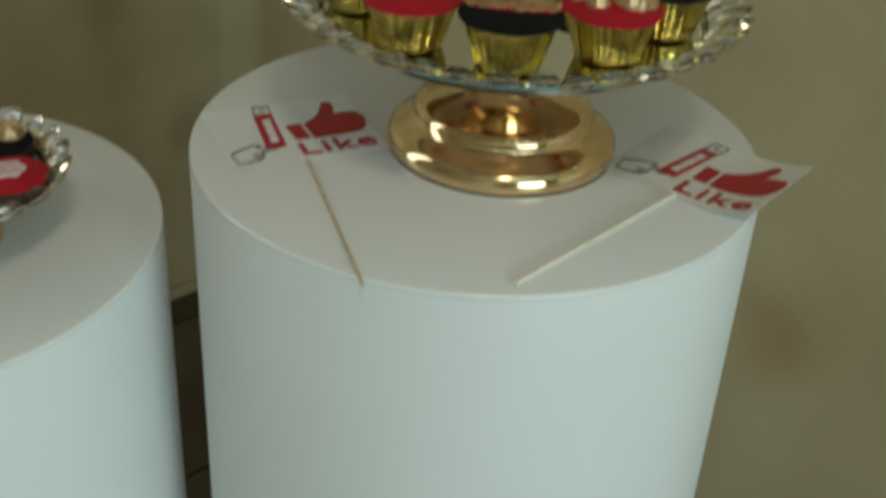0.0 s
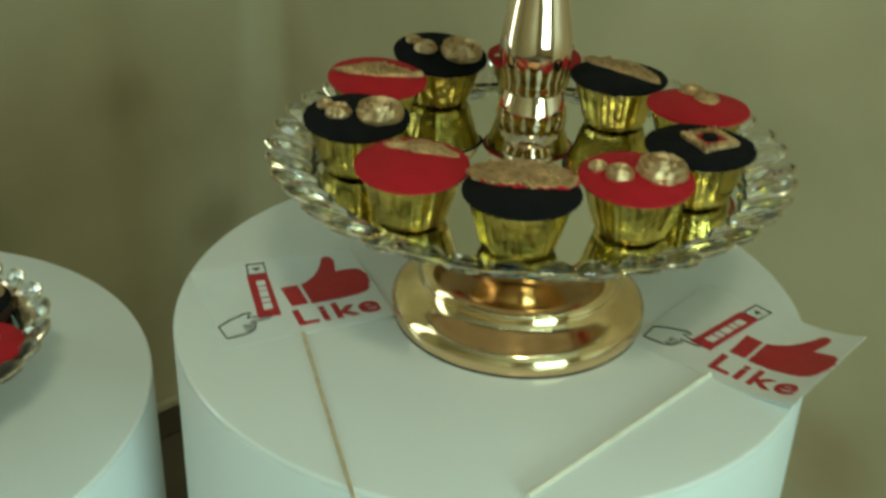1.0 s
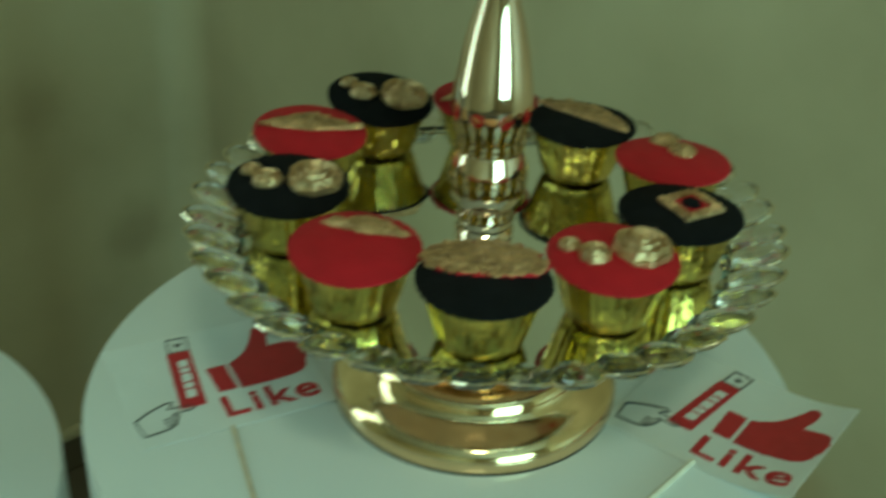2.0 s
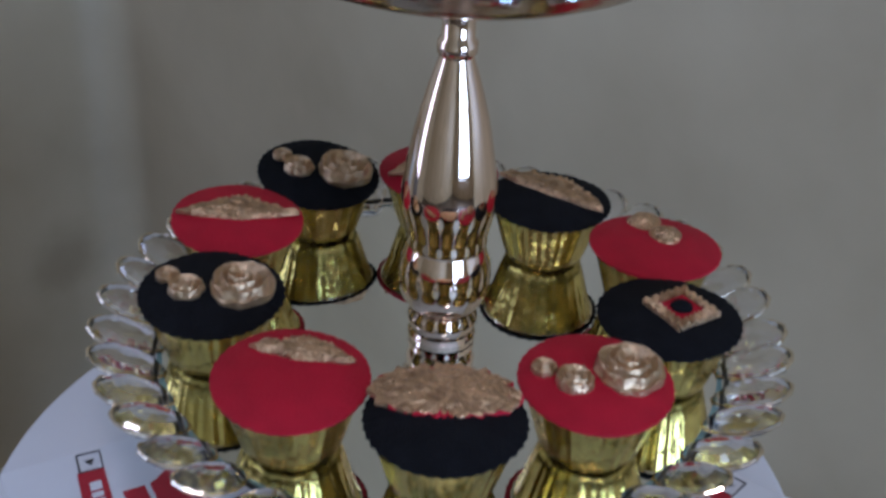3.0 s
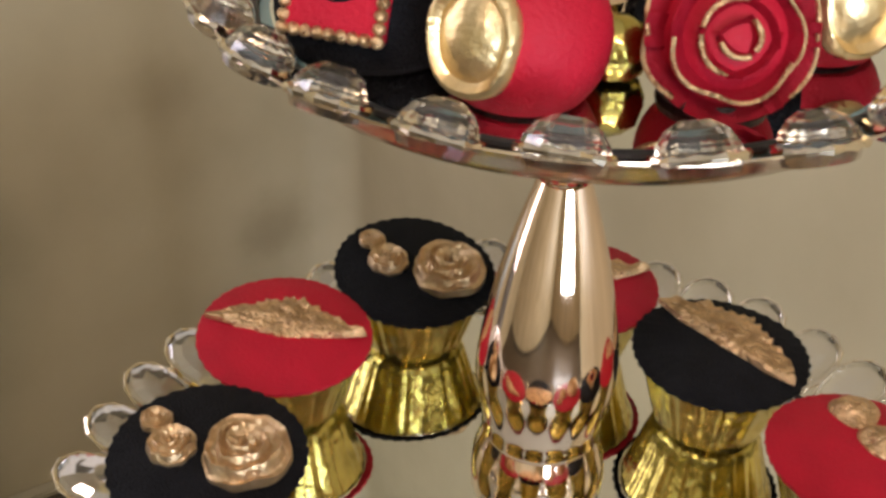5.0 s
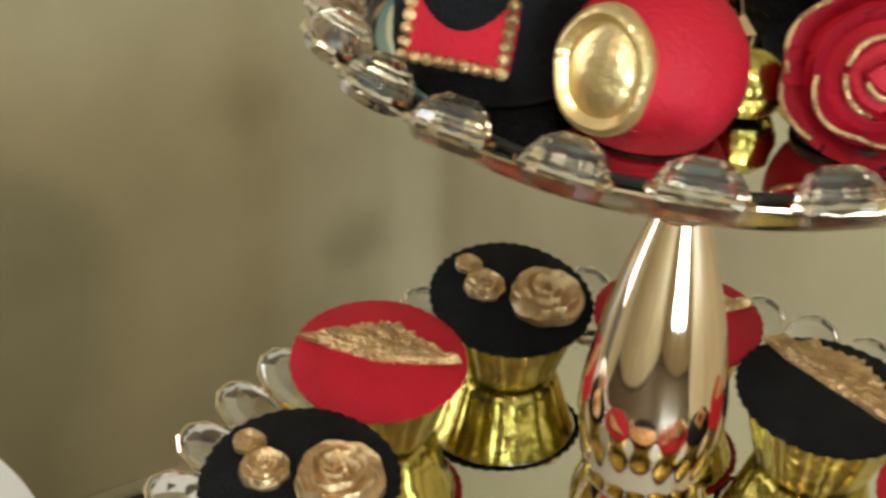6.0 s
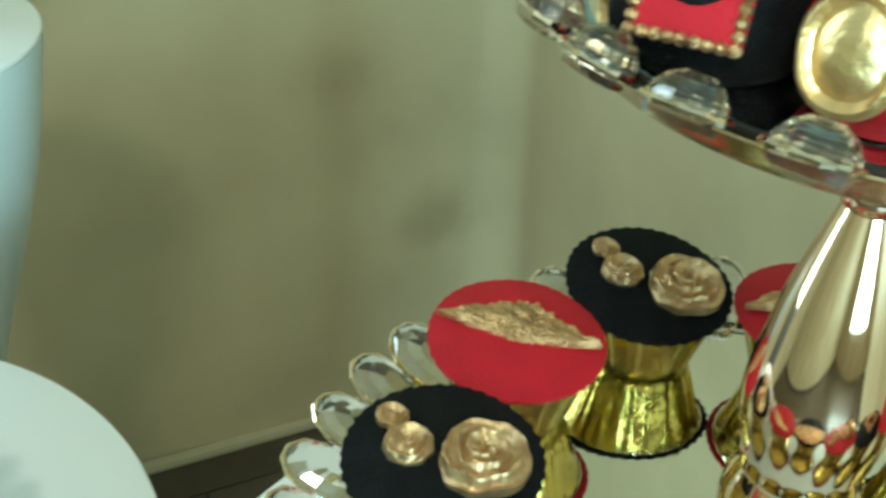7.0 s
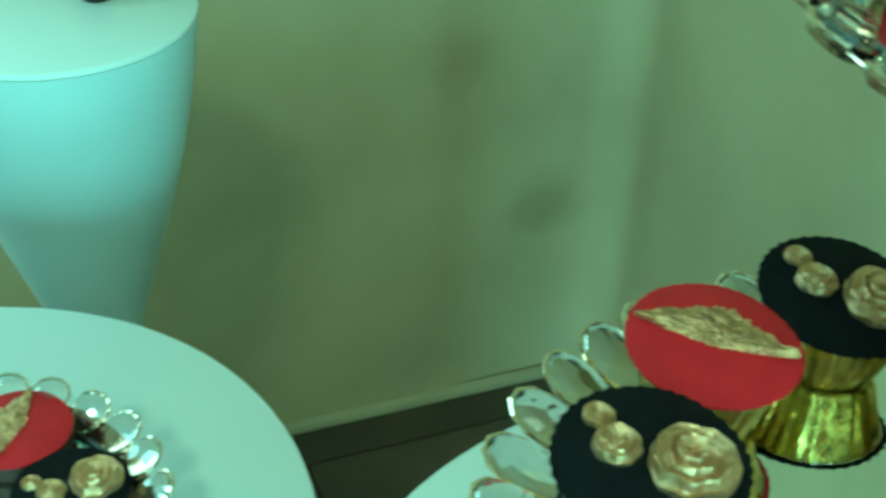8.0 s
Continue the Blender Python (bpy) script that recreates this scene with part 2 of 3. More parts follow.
slab("wall_panel", W0, W1, DEPTH, DEPTH + 0.15, Z1, HEIGHT, WALL, south)
window = root("window_1", (0, 0, 0), "wide white-framed window with daylight", "window")
window.matrix_world = ROOM
tagged(window, kind="structure")
for u0, u1, z0, z1 in ((W0, W0 + 0.06, Z0, Z1), (W1 - 0.06, W1, Z0, Z1), (-1.13, -1.07, Z0, Z1), (W0 + 0.06, W1 - 0.06, Z0, Z0 + 0.06), (W0 + 0.06, W1 - 0.06, Z1 - 0.06, Z1)):
    slab("window_frame", u0, u1, DEPTH + 0.04, DEPTH + 0.09, z0, z1, WHITE, window)
for u0, u1 in ((W0 + 0.06, -1.13), (-1.07, W1 - 0.06)):
    pane = slab("pane", u0, u1, DEPTH + 0.06, DEPTH + 0.066, Z0 + 0.06, Z1 - 0.06, PANE, window)
    pane.visible_shadow = False
skirt = finish("baseboard", box(EAST - 0.06 - WEST, 0.024, 0.013, ((EAST - 0.06 + WEST) / 2, 0.000, 0.0065), 0.003), SKIRT, False)
skirt.matrix_world = ROOM
tagged(skirt, "beige painted skirting along the wall", "skirting", kind="structure")

floor = finish("floor", box(EAST - WEST + 0.3, DEPTH + 0.3, 0.1, ((EAST + WEST) / 2, DEPTH / 2, -0.056)), GROUT, False)
floor.matrix_world = ROOM
tagged(floor, "dark brown polished floor tiles", "floor", kind="structure")

# thin added strip: shade where floor meets wall, put in as dark colour
border = slab("floor_shade_strip", WEST, EAST, 0.013, 0.083, 0.0008, 0.0035, FLOOR_SHADE)
tagged(border, "narrow dark strip painting the shade on the floor along the wall", "floor border", kind="structure")

# ceiling lamp and party spotlight
ceiling_lamp = root("ceiling_lamp", (LAMP.x, LAMP.y, HEIGHT), "round white ceiling lamp", "lamp")
part("body", lathe([(0.20, 0), (0.20, -0.03), (0.17, -0.05), (0.168, -0.05)], 40), WHITE, ceiling_lamp)
part("diffuser", lathe([(0.165, -0.052), (0.15, -0.075), (0.09, -0.09), (0.01, -0.095)], 40), GLOW, ceiling_lamp, "glowing warm diffuser")
light_bar = root("led_light_bar", (BAR.x - 0.03, BAR.y, 0), "upright party light bar on a round base", "light bar", turn=-4)
part("base", lathe([(0.16, 0), (0.16, 0.015), (0.05, 0.03), (0.03, 0.04)], 32), METAL, light_bar)
part("pole", lathe([(0.014, 0.04), (0.014, 0.30)], 16), METAL, light_bar)
part("housing", box(0.03, 0.30, 1.96, (-0.03, 0, 1.27), 0.006), METAL, light_bar, smooth=False)


# ---- pedestals ----
def drum(name, place, r, h, label):
    ob = root(name, (*place, 0), label, "pedestal", "round display pedestals")
    part("body", lathe([(r - 0.003, 0), (r, 0.004), (r, h * 0.5), (r, h - 0.0042), (r - 0.0002, h - 0.0041)], 128), WHITE, ob)
    part("top", lathe([(r - 0.0002, h - 0.0040), (r, h - 0.0039), (r, h - 0.0022), (r - 0.0007, h - 0.0007), (r - 0.0022, h)], 128), GLOSS, ob)
    return ob


TOP, SIDE_TOP = 0.968, 0.876
MAIN, SIDE = (0.0733, 0.8956), (-0.3835, 0.876)
drum("display_pedestal", MAIN, 0.2085, TOP, "tall smooth white cylindrical display pedestal")
drum("display_pedestal", SIDE, 0.2190, SIDE_TOP, "slightly lower smooth white cylindrical display pedestal")

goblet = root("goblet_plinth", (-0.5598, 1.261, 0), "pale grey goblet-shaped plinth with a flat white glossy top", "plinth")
part("body", lathe([(0.13, 0), (0.13, 0.02), (0.07, 0.06), (0.036, 0.16), (0.028, 0.40), (0.028, 0.60), (0.032, 0.67), (0.040, 0.71), (0.052, 0.748), (0.0665, 0.795), (0.079, 0.838), (0.091, 0.882), (0.0985, 0.918), (0.1040, 0.950), (0.1080, 0.976), (0.1098, 0.990), (0.1100, 0.995)], 96), GREYISH, goblet, "pale grey-white lacquered bowl and stem")
part("top", lathe([(0.1100, 0.9955), (0.1106, 0.9970), (0.1102, 0.9995), (0.1080, 1.0010)], 96), GLOSS, goblet)
small_pot = root("small_pot", (-0.540, 1.293, 1.001), "small dark round pot standing on the plinth", "pot")
part("body", lathe([(0.011, 0), (0.014, 0.008), (0.016, 0.028), (0.014, 0.036), (0.012, 0.036), (0.013, 0.024)], 24), RIM, small_pot)


# ---- cake stands ----
def petal(length, width, thick):
    """One oval cut-crystal leaf, lying along x from its root."""
    bm = bmesh.new()
    n = 14
    loops = []
    for s, z in ((1.0, 0.0), (0.90, 0.38), (0.68, 0.76), (0.34, 1.0)):
        loops.append([bm.verts.new((length * (0.5 + 0.5 * s * math.cos(a)), 0.5 * width * s * math.sin(a) * (1 + 0.25 * math.cos(a)), thick * z)) for a in (2 * math.pi * i / n for i in range(n))])
    under = [bm.verts.new((length * (0.5 + 0.42 * math.cos(a)), 0.42 * width * math.sin(a) * (1 + 0.25 * math.cos(a)), -thick * 0.45)) for a in (2 * math.pi * i / n for i in range(n))]
    loops.insert(0, under)
    for lo, hi in zip(loops, loops[1:]):
        for i in range(n):
            bm.faces.new((lo[i], lo[(i + 1) % n], hi[(i + 1) % n], hi[i]))
    bm.faces.new(loops[0][::-1])
    bm.faces.new(loops[-1])
    bmesh.ops.recalc_face_normals(bm, faces=bm.faces)
    me = bpy.data.meshes.new("crystal_petal")
    bm.to_mesh(me)
    bm.free()
    me.materials.append(CRYSTAL)
    rim = bmesh.new()
    m = 26
    rows = []
    for i in range(m):
        a = 2 * math.pi * i / m
        fat = 0.00092 * (1.3 if i % 2 else 0.7)
        c = Vector((length * (0.5 + 0.5 * math.cos(a)), 0.5 * width * math.sin(a) * (1 + 0.25 * math.cos(a)), 0))
        out = Vector((math.cos(a), math.sin(a), 0))
        rows.append([rim.verts.new(c + out * (fat * math.cos(b)) + Vector((0, 0, fat * math.sin(b)))) for b in (2 * math.pi * q / 6 for q in range(6))])
    for i in range(m):
        for q in range(6):
            rim.faces.new((rows[i][q], rows[(i + 1) % m][q], rows[(i + 1) % m][(q + 1) % 6], rows[i][(q + 1) % 6]))
    bmesh.ops.recalc_face_normals(rim, faces=rim.faces)
    edge = bpy.data.meshes.new("wire_edge")
    rim.to_mesh(edge)
    rim.free()
    edge.materials.append(PALE)
    return me, edge


def tier(stand, z, r, count, length, width, lift, flare=False):
    """A mirror plate with its tray and a ring of crystal petals, at height z over the stand's foot."""
    thick = 0.0055 if flare else 0.0030
    low = [(0.03, z - 0.016), (r * 0.62, z - 0.0155), (r - 0.008, z - 0.010)]
    if flare:
        low += [(r + 0.002, z - 0.0055), (r + 0.0058, z - 0.0020), (r + 0.0088, z + 0.0010), (r + 0.0118, z + 0.0038), (r + 0.0140, z + 0.0056), (r + 0.0138, z + 0.0062), (r + 0.0080, z + 0.0020), (r + 0.004, z - 0.0020), (r - 0.004, z - 0.0060)]
    part("tray", lathe(low + [(r - 0.008, z - 0.0065), (0.03, z - 0.0070)], 96), TRAY, stand, "brown-gold metal tray")
    part("glass_edge", lathe([(r - 0.003, z - thick - 0.0003), (r + 0.0005, z - thick), (r + 0.0005, z - 0.0008), (r - 0.002, z - 0.0005)], 96), EDGE, stand, "teal glass edge of the mirror")
    part("mirror", lathe([(r - 0.002, z - 0.0004), (r - 0.002, z)], 96), MIRROR, stand, "round mirror plate", smooth=False)
    ring = bmesh.new()
    bmesh.ops.create_circle(ring, segments=8, radius=0.0013)
    moved(ring, Matrix.Rotation(math.pi / 2, 4, "X"))
    moved(ring, Matrix.Translation((r + 0.0022, 0, z + 0.0012)))
    bmesh.ops.spin(ring, geom=ring.edges[:] + ring.verts[:], cent=(0, 0, 0), axis=(0, 0, 1), angle=2 * math.pi, steps=96, use_merge=True)
    part("rim", ring, RIM, stand, "thin black rim")
    me, edge = petal(length, width, 0.0070 if flare else 0.0060)
    for i in range(count):
        ob = new("crystal_petal", me)
        ob.parent = stand
        ob.matrix_local = pose(0, 0, 0, 0, 0, 360 * (i + 0.35) / count + random.uniform(-0.8, 0.8)) @ pose(r + 0.0032 if flare else r - 0.003, 0, z + 0.0014 if flare else z - 0.0005, random.uniform(-4, 4), -lift + random.uniform(-2, 2), 0)
        wire = new("wire_edge", edge)
        wire.parent = ob


def foot(stand, h, wide=1.0):
    s, k = h / 0.109, min(1.0, h / 0.1)
    part("foot", lathe([(r * wide, z) for r, z in [(0.0822, 0.0012), (0.0836, 0.0035 * k), (0.0836, 0.0090 * k), (0.0822, 0.0128 * k), (0.0788, 0.0160 * k), (0.0735, 0.0190 * k), (0.0682, 0.0222 * k), (0.0648, 0.0255 * k), (0.0640, 0.0275 * k), (0.0650, 0.0295 * k), (0.0640, 0.0325 * k), (0.0605, 0.0350 * k), (0.0550, 0.0370 * k), (0.0450, 0.0395 * k), (0.0340, 0.049 * s), (0.0265, 0.062 * s), (0.0240, 0.075 * s), (0.030, 0.086 * s), (0.034, 0.092 * s)]], 96), GOLD, stand, "polished gold stepped round foot")
    part("foot_gasket", lathe([(r * wide, z) for r, z in [(0.080, 0.0), (0.0826, 0.0), (0.0826, 0.0011), (0.080, 0.0011)]], 72), RIM, stand, "thin black base ring")


AXIS = (0.0911, 0.8895)
MIRROR_Z, UPPER_Z = 0.1042, 0.2965
stand = root("cake_stand", (*AXIS, TOP), "two-tier rose gold cake stand with mirror plates and crystal petals", "cake stand")
foot(stand, MIRROR_Z)
tier(stand, MIRROR_Z, 0.1320, 40, 0.036, 0.0215, 26)
tier(stand, UPPER_Z, 0.0790, 23, 0.0160, 0.0172, 27, True)
part("stem", lathe([(0.0158, 0.1047), (0.0160, 0.1075), (0.0143, 0.1095), (0.0150, 0.1115), (0.0164, 0.1150), (0.0164, 0.1175), (0.0148, 0.1200), (0.0146, 0.1215), (0.0165, 0.1240), (0.0196, 0.1285), (0.0212, 0.1345), (0.0214, 0.1400), (0.0207, 0.1465), (0.0186, 0.1525), (0.0176, 0.1555), (0.0186, 0.1580), (0.0181, 0.1600), (0.0190, 0.1640), (0.0204, 0.1710), (0.0215, 0.1785), (0.0212, 0.1860), (0.0202, 0.1940), (0.0187, 0.2020), (0.0169, 0.2120), (0.0149, 0.2205), (0.0123, 0.2300), (0.0099, 0.2380), (0.0079, 0.2440), (0.0073, 0.2460), (0.0086, 0.2480), (0.0086, 0.2525), (0.0070, 0.2545), (0.0070, 0.2660), (0.0110, 0.2745), (0.018, 0.2800)], 72), CHROME, stand, "polished rose gold baluster stem")
part("finial", lathe([(0.013, UPPER_Z + 0.0005), (0.0135, UPPER_Z + 0.004), (0.009, UPPER_Z + 0.007), (0.0085, UPPER_Z + 0.012), (0.0125, UPPER_Z + 0.018), (0.0135, UPPER_Z + 0.026), (0.010, UPPER_Z + 0.034), (0.004, UPPER_Z + 0.038)], 48), CHROME, stand)

LOW_AXIS, LOW_Z = (-0.331, 0.866), 0.0495
low_stand = root("cake_stand", (*LOW_AXIS, SIDE_TOP), "low gold cake stand with a mirror plate and crystal petals", "cake stand", turn=6.2)
foot(low_stand, LOW_Z, 0.62)
tier(low_stand, LOW_Z, 0.0848, 25, 0.0235, 0.0205, 33, True)


# ---- sweets ----
def cup_body(cake):
    def pleat(a, k):
        deep = (0.3, 0.3, 0.6, 1.0, 1.0, 1.0, 0.9, 0.5, 0.2)[min(k, 8)]
        return 1 + deep * (0.013 * math.sin(26 * a + 0.8 * math.sin(3 * a)) + 0.010 * math.sin(11 * a + 1) + 0.008 * math.sin(43 * a + 0.3 * k))
    part("foil_cup", lathe([(0.0165, 0.0), (0.0188, 0.0009), (0.0204, 0.0022), (0.0216, 0.006), (0.0236, 0.013), (0.0258, 0.021), (0.0280, 0.0280), (0.0292, 0.0309), (0.0277, 0.0312), (0.020, 0.0306)], 144, pleat), FOIL, cake, "crinkled gold foil cup")
    part("cup_edge", lathe([(0.0284, 0.0308), (0.0299, 0.0306), (0.0302, 0.0314), (0.0297, 0.0321), (0.0284, 0.0321)], 56, lambda a, k: 1 + 0.010 * math.sin(26 * a)), PALE, cake, "pale gold rolled edge of the cup")
    part("sponge", lathe([(0.0195, 0.0309), (0.0270, 0.0314), (0.0278, 0.0329), (0.020, 0.0334)], 40), CAKE, cake)


BASE = {"z": 0.0332}


def biscuit_body(cake):
    part("biscuit", lathe([(0.0300, 0.0), (0.0318, 0.002), (0.0318, 0.0105), (0.0300, 0.0132)], 56), CAKE, cake, "dark chocolate biscuit")


def icing(cake, mat, label):
    part("fondant_top", relief(lambda a: 0.0322 * (1 + (0.016 if mat is BLACK else 0.008) * math.sin(38 * a + math.sin(4 * a)) + 0.010 * math.sin(3 * a + 1)),
                               lambda s, a: 0.0036 * (1 - s ** 2.6) + 0.0002 * math.sin(5 * a) * s, 120, 8, BASE["z"]), mat, cake, label)


def dome(x, y):
    return BASE["z"] + 0.0036 * (1 - min(1.0, math.hypot(x, y) / 0.033) ** 2.6) + 0.0006


def rose(cake, x, y, r, mat=None, turn=0.0):
    def edge(a):
        return r * (1 + 0.10 * noise.noise((2.2 * math.cos(a), 2.2 * math.sin(a), 7 * turn)) + 0.02 * math.sin(9 * a + 2 * turn))

    def high(s, a):
        lobes = 0.34 * noise.noise((1.9 * math.cos(a), 1.9 * math.sin(a), 3.0 * s + 5 * turn)) + 0.04 * math.sin(5 * a + 9 * s)
        w = (3.7 * s + a / (2 * math.pi) + lobes) % 1.0
        ridge = (w / 0.72) ** 1.6 if w < 0.72 else (1 - w) / 0.28
        return r * (0.38 * (1 - s ** 2.8) + 0.27 * ridge * (0.6 + 0.4 * s) + 0.02)

    part("sugar_rose", moved(relief(edge, high, 96, 44), pose(x, y, dome(x, y), 0, 0, turn * 57)), mat or GILT, cake, "gold sugar rose")


def blob(cake, x, y, r):
    part("gold_bead", moved(relief(lambda a: r * (1 + 0.08 * math.sin(3 * a + 50 * x)), lambda s, a: r * 0.55 * (1 - s * s) + r * 0.06 * math.sin(9 * s + a), 24, 8), pose(x, y, dome(x, y))), DULL, cake, "small gold bead")


def lace(cake, x, y, long, wide, turn, cut=0.35, low=0.62, mat=None):
    """A moulded lace ornament with a ruffled, beaded edge; cut narrows its ends."""
    def edge(a):
        c, s = abs(math.cos(a)), abs(math.sin(a))
        r = 1.0 / ((c / long) ** (1.0 + cut) + (s / wide) ** (1.0 + cut)) ** (1 / (1.0 + cut))
        if math.sin(a) < 0:
            r = 1.0 / ((c / long) ** (1.0 + cut) + (s / (wide * low)) ** (1.0 + cut)) ** (1 / (1.0 + cut))
        return r * (1 + 0.022 * math.sin(31 * a + 2 * math.sin(3 * a)) + 0.16 * noise.noise((5 * math.cos(a), 5 * math.sin(a), 40 * x + long * 300)))

    def high(s, a):
        return 0.0016 * (1 - s ** 6) + 0.0012 * (1 - s) + 0.0015 * noise.noise((edge(a) * s * math.cos(a) * 190, edge(a) * s * math.sin(a) * 190, x * 90)) + 0.0008 * max(0.0, s - 0.84) * 5 * (1 + math.sin(26 * a)) + 0.0005 * noise.noise((edge(a) * s * math.cos(a) * 700, edge(a) * s * math.sin(a) * 700, 3.0))

    part("lace_ornament", moved(relief(edge, high, 136, 12), pose(x, y, dome(x, y) - (0.0009 if mat else 0.0004), 0, 0, turn)), mat or DULL, cake, "red sugar fringe" if mat else "gold moulded sugar lace")


def square_frame(cake, x, y, size, turn, inset=RED):
    def edge(a):
        return size / max(abs(math.cos(a)), abs(math.sin(a))) * (1 + 0.022 * math.sin(28 * a))

    m = pose(x, y, dome(x, y), 0, 0, turn)
    part("gold_frame", moved(relief(edge, lambda s, a: 0.0016 + 0.0008 * math.sin(20 * a), 80, 4, inner=0.62), m), DULL, cake, "square gold beaded frame")
    part("inset", moved(relief(lambda a: 0.60 * size / max(abs(math.cos(a)), abs(math.sin(a))), lambda s, a: 0.0008, 40, 3), m), inset, cake)
    part("black_gem", moved(relief(lambda a: size * 0.43, lambda s, a: 0.0030 * (1 - s * s) ** 0.5 + 0.0006, 24, 6), m), BLACK, cake, "black oval gem")


KINDS = {}


def cupcake(kind, place, turn, biscuit=False):
    """A foil cupcake of one of the decorated kinds; turn 0 keeps its ornament as drawn, +x to the right."""
    colour, words = {"roses_black": (BLACK, "black fondant cupcake with three gold roses, gold foil cup"),
                     "roses_red": (RED, "red fondant cupcake with three gold roses, gold foil cup"),
                     "lace_red": (RED, "red fondant cupcake with gold lace ornament, gold foil cup"),
                     "crown_red": (RED, "red fondant cupcake with a gold crest, gold foil cup"),
                     "half_black": (BLACK, "black fondant cupcake half covered in gold lace, foil cup"),
                     "gem_black": (BLACK, "black fondant cupcake with square gold frame, gold foil cup"),
                     "beads_red": (RED, "red fondant cupcake with gold beads, gold foil cup"),
                     "band_black": (BLACK, "black fondant cupcake with gold lace band, gold foil cup"),
                     "plaque_red": (RED, "red fondant cupcake with pale icing plaque, gold foil cup")}[kind]
    if kind in KINDS and not biscuit:
        return copy_thing(KINDS[kind], pose(*place, 0, 0, turn))
    BASE["z"] = 0.0134 if biscuit else 0.0332
    if biscuit:
        words = words.replace("cupcake", "chocolate biscuit").replace(", gold foil cup", " on the mirror plate").replace(", foil cup", "")
        cake = root("decorated_biscuit", place, words, "biscuit", "biscuits on the low stand", turn)
        biscuit_body(cake)
    else:
        cake = root("cupcake", place, words, "cupcake", "cupcakes on the stands", turn)
        cup_body(cake)
    icing(cake, colour, "black fondant disc" if colour is BLACK else "red fondant disc")
    if kind.startswith("roses"):
        rose(cake, 0.0135, -0.0020, 0.0145, None, 0.5)
        rose(cake, -0.0105, -0.0015, 0.0080, None, 1.5)
        rose(cake, -0.0190, 0.0100, 0.0054, None, 2.5)
    elif kind == "lace_red":
        lace(cake, 0.0, 0.0005, 0.0295, 0.0150, 8, 0.14, 0.45)
    elif kind == "crown_red":
        lace(cake, 0.006, 0.011, 0.0225, 0.0110, -22, 0.2, 0.5)
    elif kind == "half_black":
        lace(cake, 0.0, 0.0098, 0.0285, 0.0200, 0, 1.0, 0.66, RED)
        lace(cake, 0.0, 0.010, 0.0300, 0.0200, 0, 1.0)
    elif kind == "gem_black":
        square_frame(cake, 0.005, 0.001, 0.0122, 32)
    elif kind == "beads_red":
        blob(cake, 0.000, 0.0185, 0.0085)
        blob(cake, 0.006, 0.0035, 0.0080)
    elif kind == "band_black":
        lace(cake, 0.000, 0.003, 0.0320, 0.0180, -44, 0.35, 0.2)
    elif kind == "plaque_red":
        part("plaque", moved(relief(lambda a: 0.013 * (1 + 0.08 * math.sin(6 * a)), lambda s, a: 0.0012, 48, 4), pose(0.0, 0.002, dome(0, 0), 0, 0, 10)), PINK, cake, "pale icing plaque")
        lace(cake, 0.0, 0.0, 0.008, 0.004, 20, 0.6)
    if not biscuit:
        KINDS[kind] = cake
    return cake


def lean(cake, tx, ty):
    """Tips the iced top a little and bends its cup to it, rising by tx along x and by ty along y."""
    turn = cake.matrix_world.to_3x3().inverted()
    axis = turn @ Vector((ty, -tx, 0))
    slope = turn @ Vector((tx, ty, 0))
    seat = Matrix.Translation((0, 0, 0.0335))
    tip = seat @ Matrix.Rotation(axis.length, 4, axis.normalized()) @ seat.inverted()
    for piece in cake.children:
        if not piece.name.startswith(("foil_cup", "cup_edge", "sponge")):
            piece.matrix_basis = tip @ piece.matrix_basis
            continue
        piece.data = piece.data.copy()
        for v in piece.data.vertices:
            v.co.z += (slope.x * v.co.x + slope.y * v.co.y) * v.co.z / 0.0335


# kind, direction and distance from the stem, turn of the ornament, lean of the top
LOWER = [("roses_black", -172.2, 0.1063, 4, -0.014, 0.069), ("crown_red", -131.4, 0.1035, 8, 0.002, 0.057), ("half_black", -94.5, 0.1053, -4, -0.003, 0.005), ("roses_red", -55.9, 0.0989, 14, -0.006, 0.039),
         ("gem_black", -19.9, 0.1038, -4, 0.007, 0.008), ("beads_red", 14.1, 0.1093, 4, -0.016, -0.022), ("band_black", 50.7, 0.0956, 4, -0.009, 0.003), ("lace_red", 87.0, 0.1060, 14, 0.0, 0.02),
         ("roses_black", 119.9, 0.1185, 2, -0.080, 0.049), ("lace_red", 152.0, 0.1115, -4, -0.072, 0.024)]
for kind, ang, rad, turn, tx, ty in LOWER:
    a = radians(ang)
    lean(cupcake(kind, (AXIS[0] + rad * math.cos(a), AXIS[1] + rad * math.sin(a), TOP + MIRROR_Z + 0.0004), turn), tx, ty)
LOWEST = [("plaque_red", -6, 0.068), ("roses_black", 48, 0.060), ("lace_red", 100, 0.069), ("band_black", 152, 0.067), ("crown_red", 204, 0.069), ("gem_black", 255, 0.068), ("roses_red", 305, 0.070)]
for kind, ang, rad in LOWEST:
    a = radians(ang)
    cake = cupcake(kind, (LOW_AXIS[0] + rad * math.cos(a), LOW_AXIS[1] + rad * math.sin(a), SIDE_TOP + LOW_Z + 0.0004), ang, True)
    cake.matrix_world = cake.matrix_world @ Matrix.Scale(0.90, 4)


def sphere(r, squash=1.0, cut=-0.75):
    prof = []
    for k in range(15):
        t = math.asin(cut) + (math.pi / 2 - math.asin(cut)) * k / 14
        prof.append((max(0.0004, r * math.cos(t)), r * squash * (math.sin(t) - cut)))
    return lathe(prof, 48)


